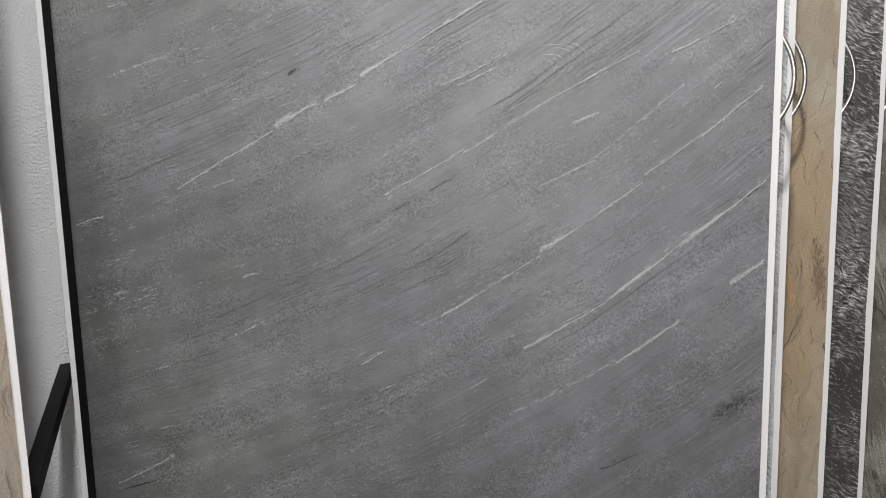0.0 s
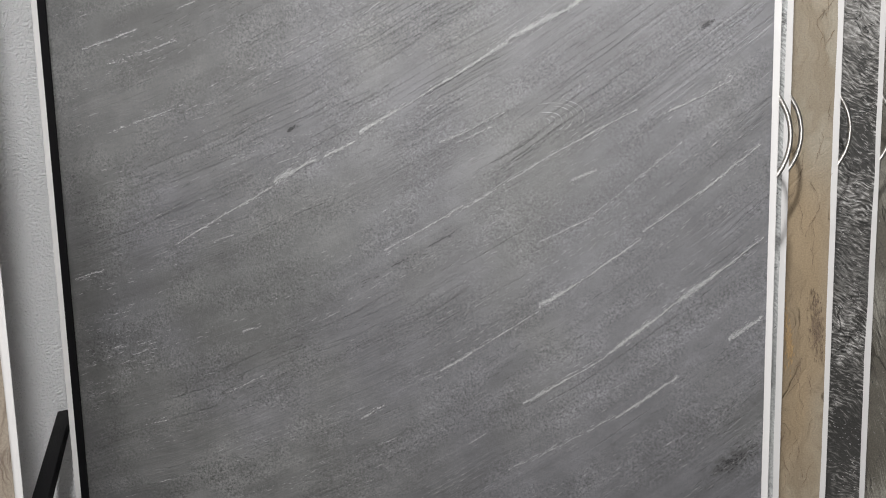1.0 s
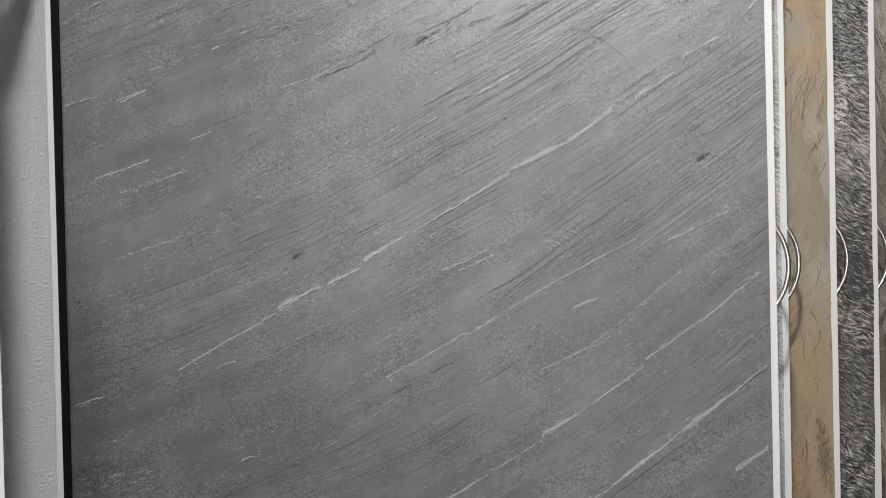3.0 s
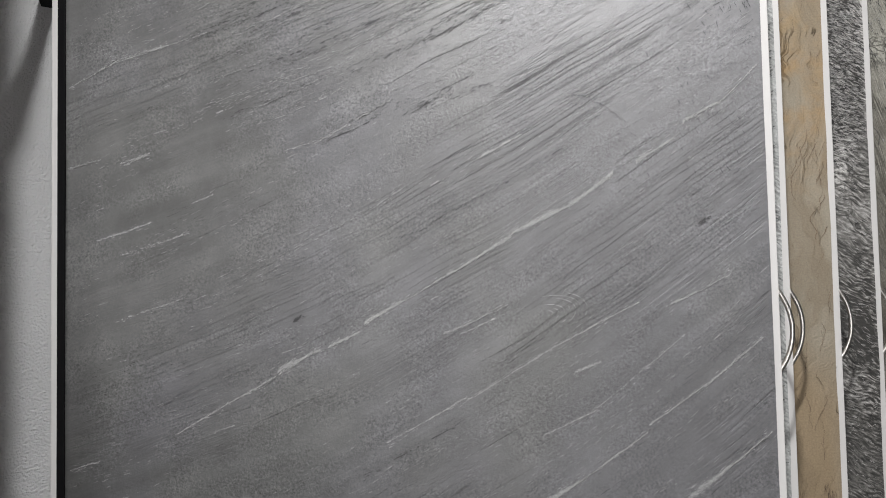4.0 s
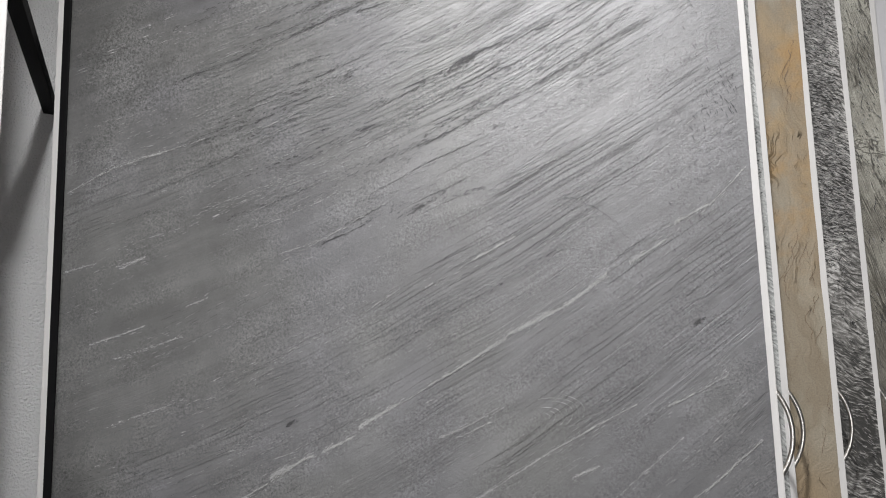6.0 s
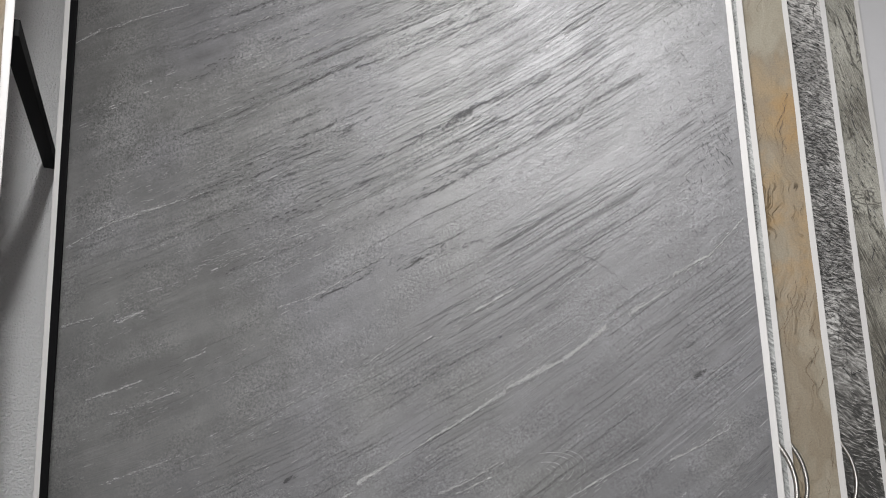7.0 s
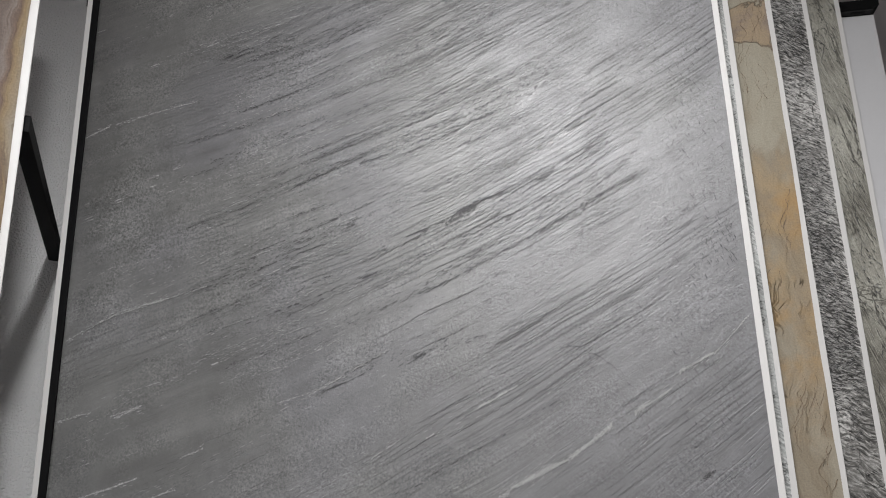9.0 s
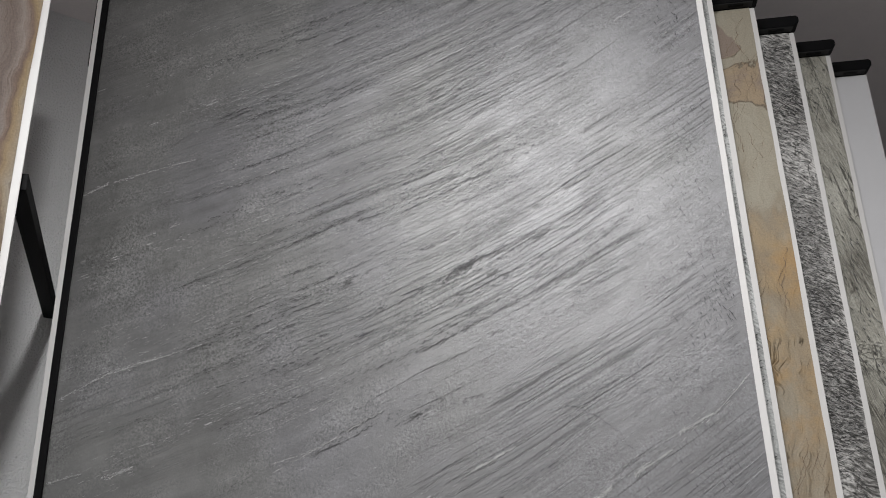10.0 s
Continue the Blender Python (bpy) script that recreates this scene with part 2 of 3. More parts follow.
def paint_material(name, color, rough, grain_scale, depth, spread=0.06):
    m = Tree(name)
    tc = m.t.nodes.new("ShaderNodeTexCoord").outputs["Object"]
    big = m.noise(tc, 4.0, 3.0, 0.6)
    small = m.noise(tc, grain_scale, 3.0, 0.6)
    k = m.fit(m.add(m.mul(big, 0.7), m.mul(small, 0.3)), 0.3, 0.7, 1 - spread, 1 + spread, False)
    tone = m.mix(1.0, color, m.vec(k, k, k), "MULTIPLY")
    return m.done(tone, m.fit(small, 0.3, 0.7, rough - 0.06, rough + 0.06, False), small, depth, spec=0.4 if color[0] > 0.05 else 0.1)


def stucco_material():
    """White sprayed wall render with small blobs."""
    m = Tree("white_stucco")
    tc = m.t.nodes.new("ShaderNodeTexCoord").outputs["Object"]
    blob = m.noise(tc, 170.0, 3.0, 0.6)
    fine = m.noise(tc, 420.0, 2.0, 0.5)
    big = m.noise(tc, 2.0, 3.0, 0.6)
    k = m.fit(big, 0.3, 0.7, 0.95, 1.04, False)
    tone = m.mix(1.0, (0.80, 0.80, 0.80), m.vec(k, k, k), "MULTIPLY")
    return m.done(tone, 0.75, m.add(blob, m.mul(fine, 0.3)), 0.0085)


def island_material(name, low, high, rough):
    """Each small flake of a mesh takes a tone of its own."""
    m = Tree(name)
    geo = m.t.nodes.new("ShaderNodeNewGeometry")
    tc = m.t.nodes.new("ShaderNodeTexCoord").outputs["Object"]
    grain = m.noise(tc, 420.0, 2.0, 0.7)
    f = m.add(m.mul(geo.outputs["Random Per Island"], 0.65), m.fit(grain, 0.3, 0.7, -0.1, 0.45, False))
    return m.done(m.mix(f, low, high), rough, grain, 0.0008)


def brushed_material():
    m = Tree("satin_steel")
    tc = m.t.nodes.new("ShaderNodeTexCoord").outputs["Object"]
    n = m.noise(tc, 300.0, 2.0, 0.5)
    return m.done(m.mix(n, (0.66, 0.63, 0.58), (0.80, 0.78, 0.74)), m.fit(n, 0.3, 0.7, 0.30, 0.40), n, 0.00001, metal=1.0)


BASE, TOP = 0.36, 2.83
SLATE = slate_material()
TAN = sandstone_material()
UMBER = banded_material()
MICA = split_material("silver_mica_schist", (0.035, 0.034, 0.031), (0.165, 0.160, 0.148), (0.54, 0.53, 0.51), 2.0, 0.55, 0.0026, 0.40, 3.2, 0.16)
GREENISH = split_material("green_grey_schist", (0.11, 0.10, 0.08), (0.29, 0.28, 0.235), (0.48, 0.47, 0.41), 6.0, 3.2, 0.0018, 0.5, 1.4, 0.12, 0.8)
PALE = split_material("pale_grey_schist", (0.20, 0.207, 0.202), (0.38, 0.39, 0.38), (0.62, 0.63, 0.62), 9.0, 0.8, 0.0015, 0.4, 1.6)
BOUNCEGREY = paint_material("bounce_lit_grey", (0.025, 0.025, 0.025), 0.4, 200.0, 0.0002)
WHITE = paint_material("white_lacquered_board", (0.64, 0.63, 0.615), 0.42, 160.0, 0.0003, 0.03)
LEAF = paint_material("plain_white_sheet", (0.62, 0.62, 0.63), 0.5, 120.0, 0.0003, 0.03)
BLACK = paint_material("black_powder_coat", (0.005, 0.005, 0.0055), 0.55, 400.0, 0.0003, 0.15)
CALCITE = island_material("pale_calcite", (0.20, 0.202, 0.20), (0.53, 0.533, 0.525), 0.5)
DIMCALCITE = island_material("dull_calcite", (0.14, 0.141, 0.14), (0.36, 0.362, 0.357), 0.5)
FISSURE = island_material("dark_fissure", (0.022, 0.022, 0.023), (0.065, 0.065, 0.066), 0.5)
RUSTLINE = island_material("brown_fissure", (0.09, 0.06, 0.04), (0.28, 0.21, 0.14), 0.75)
OCHRE = island_material("ochre_stain", (0.26, 0.17, 0.08), (0.38, 0.26, 0.13), 0.7)
GLINT = island_material("mica_flake", (0.10, 0.10, 0.096), (0.50, 0.49, 0.475), 0.28)
SHARD = island_material("dark_mica_flake", (0.012, 0.012, 0.012), (0.06, 0.06, 0.057), 0.45)
STUCCO = stucco_material()
DIM = paint_material("unseen_wall_charcoal", (0.12, 0.12, 0.125), 0.7, 90.0, 0.0008)
CEIL = paint_material("taupe_ceiling_paint", (0.86, 0.80, 0.79), 0.8, 90.0, 0.0008)
TILE = paint_material("grey_floor_screed", (0.20, 0.195, 0.19), 0.4, 60.0, 0.0005, 0.1)
STEEL = brushed_material()

# ---------------------------------------------------------------- building blocks


def part(name, bm, material, parent=None, label="", smooth=False):
    bmesh.ops.recalc_face_normals(bm, faces=bm.faces[:])
    data = bpy.data.meshes.new(name)
    for f in bm.faces:
        f.smooth = smooth
    bm.to_mesh(data)
    bm.free()
    data.materials.append(material)
    ob = new(name, data)
    ob.parent = parent
    return tagged(ob, label)


def box(x0, x1, y0, y1, z0, z1, bevel=0.0, segments=2, bm=None):
    made = bm or bmesh.new()
    fresh = bmesh.ops.create_cube(made, size=1.0)["verts"]
    for v in fresh:
        v.co = Vector(((x0 + x1) / 2 + v.co.x * (x1 - x0), (y0 + y1) / 2 + v.co.y * (y1 - y0), (z0 + z1) / 2 + v.co.z * (z1 - z0)))
    if bevel:
        edges = {e for v in fresh for e in v.link_edges}
        bmesh.ops.bevel(made, geom=list(edges), offset=bevel, segments=segments, affect="EDGES", profile=0.6)
    return made


def empty(name, m):
    ob = new(name)
    ob.empty_display_size = 0.1
    ob.matrix_world = m
    return ob


def stone_sheet(x0, x1, height, thick, seed, wavy, relief, nx=70, nz=140):
    """A thin split-stone veneer: uneven face, slightly wandering side edges, thickness."""
    bm = bmesh.new()

    def edge(z, side):
        return wavy * (noise.noise(Vector((z * 2.3, seed, side))) + 0.35 * noise.noise(Vector((z * 11, seed, side + 5))))

    rows = []
    for j in range(nz + 1):
        z = height * j / nz
        a, b = x0 + edge(z, 1), x1 + edge(z, 2)
        row = []
        for i in range(nx + 1):
            x = a + (b - a) * i / nx
            d = relief * noise.fractal(Vector((x * 6, seed, (z - 0.5 * x) * 9)), 0.9, 2.0, 4)
            row.append(bm.verts.new((x, -thick + d, z)))
        rows.append(row)
    for j in range(nz):
        for i in range(nx):
            bm.faces.new((rows[j][i], rows[j][i + 1], rows[j + 1][i + 1], rows[j + 1][i]))
    rim = rows[0] + [r[-1] for r in rows[1:]] + rows[-1][-2::-1] + [r[0] for r in rows[-2:0:-1]]
    rim = [bm.verts.new(v.co) for v in rim]
    back = [bm.verts.new((v.co.x, 0.0, v.co.z)) for v in rim]
    for k in range(len(rim)):
        n = (k + 1) % len(rim)
        bm.faces.new((rim[k], back[k], back[n], rim[n]))
    return bm


def bow(length, reach, radius, sides=10, steps=28):
    """A bow handle: a bent rod with its two feet on the line x = 0, about z = 0."""
    bm = bmesh.new()
    r = (length ** 2 / 4 + reach ** 2) / (2 * reach)
    half = math.asin(length / 2 / r)
    rings = []
    for k in range(steps + 1):
        a = -half + 2 * half * k / steps
        c = Vector((reach - r + r * math.cos(a), 0, r * math.sin(a)))
        out = Vector((math.cos(a), 0, math.sin(a)))
        rings.append([bm.verts.new(c + radius * (math.cos(b) * out + math.sin(b) * Vector((0, 1, 0)))) for b in (2 * math.pi * q / sides for q in range(sides))])
    for a, b in zip(rings, rings[1:]):
        for q in range(sides):
            bm.faces.new((a[q], a[(q + 1) % sides], b[(q + 1) % sides], b[q]))
    bm.faces.new(rings[0])
    bm.faces.new(rings[-1][::-1])
    return bm


def panel(label, m, width, material, seed, wavy=0.0015, relief=0.0012, trim=0.012, handle=True, top=TOP, left_bar=False, sheet_label=""):
    """A hanging sample leaf: white board, stone veneer on its face, bow handle on its free edge. Its origin is the lower right corner of the board's face."""
    leaf = tagged(empty("display_panel", m), label, "display panel", "hanging stone sample panels")
    high = top - BASE
    part("backing_board", box(-width, 0, 0.0, 0.016, 0, high, 0.0015), WHITE, leaf, "white lacquered backing board")
    if material:
        left = 0.030 if left_bar else 0.012
        ob = part("stone_sheet", stone_sheet(-width + left, -trim, high - 0.004, 0.003, seed, wavy, relief), material, leaf, sheet_label, True)
        ob.location = (0, 0, 0.002)
    else:
        part("cover_sheet", box(-width + 0.004, -0.003, -0.003, -0.0004, 0.002, high - 0.004, 0.0006), LEAF, leaf, "plain white laminated cover sheet")
    if left_bar:
        part("hinge_bar", box(-width + 0.0155, -width + 0.0298, -0.007, -0.0005, 0, high, 0.001), BLACK, leaf, "flat black steel bar")
        part("hinge_plate", box(-width - 0.0045, -width - 0.0005, 0.004, 0.014, high - 0.175, high + 0.03, 0.0006), BLACK, leaf, "black steel hinge plate")
    if handle:
        h = part("handle", bow(0.132, 0.0225, 0.0040), STEEL, leaf, "thin bowed satin steel handle", True)
        h.location = (-0.003, 0.004, 1.5 - BASE)
    return leaf


# ---------------------------------------------------------------- veins and flakes of the stone


class Flakes:
    """Gathers many thin flakes that lie on a sheet's face, into one mesh."""

    def __init__(self, lift):
        self.verts, self.faces, self.lift = [], [], lift

    def ribbon(self, points, widths, rnd, fray=0.3, tilt=0.0):
        start = len(self.verts)
        lift = self.lift + rnd.uniform(0.0, 0.0006)
        for (x, z), w in zip(points, widths):
            for side in (-1, 1):
                k = w * side * (1 + rnd.uniform(-fray, fray))
                self.verts.append((x + rnd.uniform(-0.2, 0.2) * w, -lift - tilt * (side + 1) * w, z + k))
        for i in range(len(points) - 1):
            q = start + 2 * i
            self.faces.append((q, q + 2, q + 3, q + 1))

    def sliver(self, x, z, dx, dz, w, tilt=0.0):
        """A pointed flake from (x, z) along (dx, dz), of half width w."""
        n = Vector((-dz, dx)).normalized() * w
        s = len(self.verts)
        y = -self.lift - (s * 0.618 % 1.0) * 0.0006
        self.verts += [(x, y, z), (x + dx * 0.45 - n.x, y, z + dz * 0.45 - n.y), (x + dx, y, z + dz), (x + dx * 0.55 + n.x, y - tilt * w, z + dz * 0.55 + n.y)]
        self.faces.append((s, s + 1, s + 2, s + 3))

    def make(self, name, material, parent, label):
        data = bpy.data.meshes.new(name)
        data.from_pydata(self.verts, [], self.faces)
        data.materials.append(material)
        ob = new(name, data)
        ob.parent = parent
        return tagged(ob, label, kind="stuff")


def bend(x):
    return 0.5 * x + 0.225 * x * x + 0.083 * x ** 3


def bedding(x, level):
    """Height of the slate's bedding of that level at x."""
    z = level + bend(x)
    for _ in range(3):
        u = min(1.0, max(0.0, (z - 1.6) / 0.7))
        z = level + bend(x) * (1 - 0.22 * u * u * (3 - 2 * u))
    return z


# seams of the slate: level, drift, ends, width and strength
MAIN_VEIN = [(1.572, 0.17, -0.402, -0.22, 1.5, 0.7), (1.554, 0.065, -0.215, -0.14, 5.5, 1), (1.547, 0.041, -0.125, -0.069, 3, 1), (1.556, 0.053, -0.061, 0.002, 5.5, 1), (1.556, 0.006, 0.002, 0.082, 1.5, 0.7), (1.553, 0.042, 0.082, 0.193, 3.5, 1), (1.587, -0.135, 0.193, 0.289, 4.5, 1), (1.518, 0.103, 0.289, 0.364, 5, 1), (1.582, -0.079, 0.402, 0.465, 5.5, 0.9), (1.62, -0.13, 0.479, 0.537, 5.5, 0.9), (1.367, 0.342, 0.537, 0.607, 2.5, 0.8)]
LOW_VEINS = [(0.95, -0.055, 0.208, 0.347, 3, 0.8), (0.902, 0.084, 0.347, 0.467, 3.5, 0.9), (0.956, -0.032, 0.467, 0.546, 4, 1), (0.916, 0.041, 0.546, 0.606, 3, 0.9), (1.071, 0.053, 0.131, 0.238, 1.5, 0.6), (1.113, -0.082, 0.239, 0.3, 4.5, 1), (1.086, 0.008, 0.3, 0.406, 2, 0.8), (1.12, -0.048, 0.41, 0.499, 3.5, 0.9), (1.086, 0.02, 0.499, 0.593, 3, 0.8), (0.826, -0.036, 0.367, 0.469, 3.5, 0.9), (0.911, -0.177, 0.55, 0.607, 4, 0.9), (1.33, 0.02, -0.027, 0.112, 1.6, 0.6), (1.334, -0.017, 0.112, 0.282, 2, 0.7), (1.379, -0.178, 0.282, 0.399, 1.6, 0.6), (1.408, -0.308, 0.443, 0.546, 2.5, 0.8)]
LOW_FLECKS = [(1.241, -0.176, 0.239, 0.328, 2, 0.9), (1.142, 0.125, 0.328, 0.47, 1.8, 0.7), (1.068, 0.168, -0.078, -0.036, 4, 0.7), (1.1, 0.18, -0.562, -0.444, 2.5, 0.8), (1.067, 0.084, 0.066, 0.131, 4, 0.9), (1.352, -0.288, 0.291, 0.336, 3, 0.9), (1.46, -0.136, 0.105, 0.161, 2.5, 0.8), (1.731, -0.015, -0.504, -0.37, 1.2, 0.8), (1.5, -0.008, -0.6, -0.543, 2.2, 0.8), (1.216, 0.038, -0.329, -0.252, 1.5, 0.6), (1.536, 0.048, -0.328, -0.222, 1.2, 0.6), (1.28, -0.083, -0.289, -0.257, 2.2, 0.7), (1.15, -0.101, -0.486, -0.441, 2, 0.6), (0.849, -0.097, 0.182, 0.367, 1.6, 0.6)]
HIGH_VEINS = [(1.861, -0.064, -0.55, -0.444, 3, 0.9), (1.821, -0.061, -0.507, -0.375, 2.4, 0.8), (2.286, 0.199, -0.604, -0.508, 2.6, 0.7), (2.141, -0.081, -0.524, -0.341, 3, 0.6), (1.987, -0.045, -0.505, -0.449, 3.5, 0.9), (1.966, -0.117, -0.605, -0.543, 2.4, 0.7), (1.889, -0.021, -0.37, -0.331, 2.2, 0.9), (1.475, -0.154, 0.075, 0.185, 2.4, 0.9), (1.886, -0.116, -0.199, -0.107, 1.6, 0.7), (2.617, 0.103, -0.609, -0.561, 3.5, 0.8), (2.524, -0.064, -0.55, -0.384, 3.6, 0.6), (2.12, -0.13, -0.526, -0.421, 3, 0.7), (2.017, 0.023, -0.498, -0.453, 3, 0.8), (2.568, 0.054, 0.018, 0.224, 1.4, 0.7), (1.832, -0.033, 0.213, 0.292, 2.2, 0.7)]
DARK = [(0.708, -0.209, 0.335, 0.412, 2, 0.9), (1.081, -0.245, 0.555, 0.605, 2, 0.6), (2.566, 0.011, -0.203, -0.027, 2.4, 0.7), (2.087, 0.115, 0.016, 0.103, 2.2, 0.8), (2.096, -0.007, -0.046, 0.021, 1.6, 0.5), (1.89, -0.295, 0.078, 0.17, 1.8, 0.7), (1.906, -0.01, -0.083, -0.005, 2, 0.7), (1.872, 0.065, 0.005, 0.142, 1.6, 0.6), (1.894, -0.002, -0.137, 0.025, 2.2, 0.8), (1.867, 0.068, 0.024, 0.094, 2.2, 0.8), (1.915, 0.023, 0.209, 0.293, 2, 0.7), (1.961, -0.093, 0.322, 0.39, 2, 0.6), (2.091, -0.014, -0.177, 0.028, 1.6, 0.6), (1.959, -0.086, 0.155, 0.21, 1.6, 0.6), (2.536, -0.051, -0.276, -0.05, 2, 0.6)]


def slate_seams(sheet, x_edge, z_edge):
    rnd = random.Random(5)
    pale, dark, dim = Flakes(0.0042), Flakes(0.0041), Flakes(0.0040)

    def seam(to, level, drift, a, b, half, power, key):
        strands = [(0.0, 0.22), (0.0016, 0.10)] if to is pale else [(0.0, 1.0)]
        if half > 2.9 and power <= 0.6:
            strands, power = [], 3.2
        for off, share in strands:
            x, run, wide = a, [], []
            while x < min(b, 0.607):
                n1 = noise.noise(Vector((x * 15, key, off * 900)))
                n2 = noise.noise(Vector((x * 60, key + 3, off * 900)))
                n3 = noise.noise(Vector((x * 7, key + 7, off * 300)))
                ends = min(1.0, (x - a) / 0.03 + 0.15, (b - x) / 0.03 + 0.15)
                w = half * 0.00098 * share * ends * max(0.42 if power > 0.75 else 0.0, 0.75 + 1.6 * n1 + 0.6 * n2)
                z = bedding(x, level + drift * x) + off + 0.006 * n3 + 0.0018 * n2
                open_gap = n2 + 0.7 * n1 < (0.5 - power) * 0.9 - 0.01 or w < 0.0001 or rnd.random() < 0.04
                if open_gap or len(run) > 7:
                    if len(run) > 1:
                        to.ribbon(run, wide, rnd, 0.55)
                    run, wide = run[-1:] if not open_gap else [], wide[-1:] if not open_gap else []
                if not open_gap:
                    run.append((x - x_edge, z - z_edge))
                    wide.append(w)
                x += rnd.uniform(0.0012, 0.0034)
            if len(run) > 1:
                to.ribbon(run, wide, rnd, 0.55)
        # the crumbs that make up a pale seam, thicker in some stretches
        if to is pale:
            for _ in range(int((b - a) * 2400 * half * min(power, 1.0))):
                x = rnd.uniform(a, b)
                n1 = noise.noise(Vector((x * 15, key, 0)))
                n2 = noise.noise(Vector((x * 60, key + 3, 0)))
                n3 = noise.noise(Vector((x * 7, key + 7, 0)))
                swell = max(0.12, 0.6 + 1.3 * n1 + 0.5 * n2)
                if rnd.random() > swell + 0.25 or x > 0.601:
                    continue
                z = bedding(x, level + drift * x) + 0.006 * n3 + 0.0018 * n2 + rnd.gauss(0, half * 0.00058 * swell)
                l = rnd.uniform(0.0008, 0.0030)
                (dim if rnd.random() < 0.22 else pale).sliver(x - x_edge, z - z_edge, l, l * rnd.uniform(-0.1, 1.2), rnd.uniform(0.0003, 0.0008), rnd.uniform(-0.6, 0.6))
        # torn bits beside the seam
        for _ in range(int((b - a) * 420 * power)):
            x = rnd.uniform(a, b)
            z = bedding(x, level + drift * x) + rnd.gauss(0, 0.0030 + half * 0.0006)
            if x > 0.592:
                continue
            l = rnd.uniform(0.002, 0.011)
            (dim if to is pale and rnd.random() < 0.6 else to).sliver(x - x_edge, z - z_edge, l, l * (0.5 + 0.5 * x), rnd.uniform(0.0002, 0.0006))

    for k, row in enumerate(MAIN_VEIN + LOW_VEINS):
        seam(pale, *row, k * 2.3)
    for k, (level, drift, a, b, half, power) in enumerate(LOW_FLECKS + HIGH_VEINS):
        seam(pale, level, drift, a, b, half * 0.5, power * 0.85, 60 + k * 2.3)
    for k, (level, drift, a, b, half, power) in enumerate(DARK):
        seam(dark, level, drift, a, b, half * 0.22, power, 80 + k * 2.3)
    for k in range(110):
        a = rnd.uniform(-0.42, 0.15)
        seam(dark if k % 5 < 3 else dim, rnd.uniform(1.95, 2.78), rnd.gauss(-0.02, 0.03), a, a + rnd.uniform(0.12, 0.42), rnd.uniform(0.22, 0.5), rnd.uniform(0.5, 0.75), 400 + k * 2.3)
    # stray seams and flecks along the bedding
    for k in range(34):
        a = rnd.uniform(-0.6, 0.45)
        row = (rnd.uniform(0.6, 2.8), rnd.uniform(-0.06, 0.06), a, min(0.6, a + rnd.uniform(0.06, 0.3)), rnd.uniform(0.6, 1.2), rnd.uniform(0.3, 0.5))
        seam(dim if k % 3 else dark, *row, 200 + k * 2.3)
    count = 0
    while count < 9000:
        x, level = rnd.uniform(-0.6, 0.588), rnd.uniform(0.5, 2.95)
        z = bedding(x, level)
        if not 0.38 < z < 2.83:
            continue
        patch = noise.noise(Vector((x * 2.6, 40, level * 17))) + 0.6 * noise.noise(Vector((x * 7, 44, level * 50)))
        deep = noise.noise(Vector((x * 2.6, 60, level * 12))) + 0.6 * noise.noise(Vector((x * 7, 64, level * 40))) + (0.35 if z > 1.9 and x > -0.35 else -0.1)
        light = rnd.random() < 0.6
        if (patch if light else deep) < 0.22 + rnd.uniform(-0.15, 0.2):
            continue
        l = rnd.uniform(0.003, 0.016) * (1 if light else 1.7)
        slope = (bedding(x + 0.01, level) - z) / 0.01 + rnd.gauss(0, 0.08)
        (dim if light else dark).sliver(x - x_edge, z - z_edge, l, l * slope, rnd.uniform(0.0002, 0.0007) * (1 if light else 0.45))
        count += 1
    # steep short splits near the open edge, and a small whorl
    for _ in range(620):
        x, z = 0.598 - abs(rnd.gauss(0, 0.055)), rnd.uniform(1.75, 2.8)
        if noise.noise(Vector((x * 9, 70, z * 7))) < rnd.uniform(-0.3, 0.25):
            continue
        l = rnd.uniform(0.003, 0.013)
        dark.sliver(x - x_edge, z - z_edge, -l * rnd.uniform(0.1, 0.7), l, rnd.uniform(0.0003, 0.0009))
    for ring in range(7):
        r, a0 = 0.010 + 0.006 * ring, rnd.uniform(-1.2, -0.4)
        a1 = a0 + rnd.uniform(0.9, 1.9)
        spots = [a0 + (a1 - a0) * q / 14 for q in range(15)]
        run = [(0.245 + r * 1.5 * math.cos(t) - 0.4 * r * math.sin(t) - x_edge, 1.530 + r * 0.7 * math.sin(t) + 0.45 * r * math.cos(t) - z_edge) for t in spots]
        pale.ribbon(run, [0.00045 * abs(math.sin(q * 0.7)) + 0.0001 for q in range(15)], rnd, 0.4)
    for px, pz, wide, many in ((-0.181, 1.531, 0.007, 60), (0.506, 1.679, 0.010, 50), (0.140, 2.156, 0.020, 110), (0.115, 2.143, 0.020, 60), (0.560, 0.956, 0.030, 120), (0.150, 2.163, 0.010, 50)):
        for _ in range(many):
            u, v, l = rnd.gauss(0, 0.5) * wide, rnd.gauss(0, 0.22) * wide, rnd.uniform(0.001, 0.006)
            dark.sliver(px + u - x_edge, pz + v + 0.5 * u - z_edge, l, l * rnd.uniform(-0.2, 1.1), rnd.uniform(0.0003, 0.0011))
    # a crooked split that crosses the bedding
    run = [(0.300 + 0.0042 * k - x_edge, 1.897 - 0.00012 * k * k + 0.013 * noise.noise(Vector((k * 0.37, 90, 1))) + 0.004 * noise.noise(Vector((k * 1.3, 95, 1))) - z_edge) for k in range(26)]
    dark.ribbon(run, [0.0004 * (0.6 + 0.6 * abs(math.sin(k * 1.7))) for k in range(26)], rnd, 0.4)
    pale.make("veining", CALCITE, sheet, "pale broken calcite veins along the bedding")
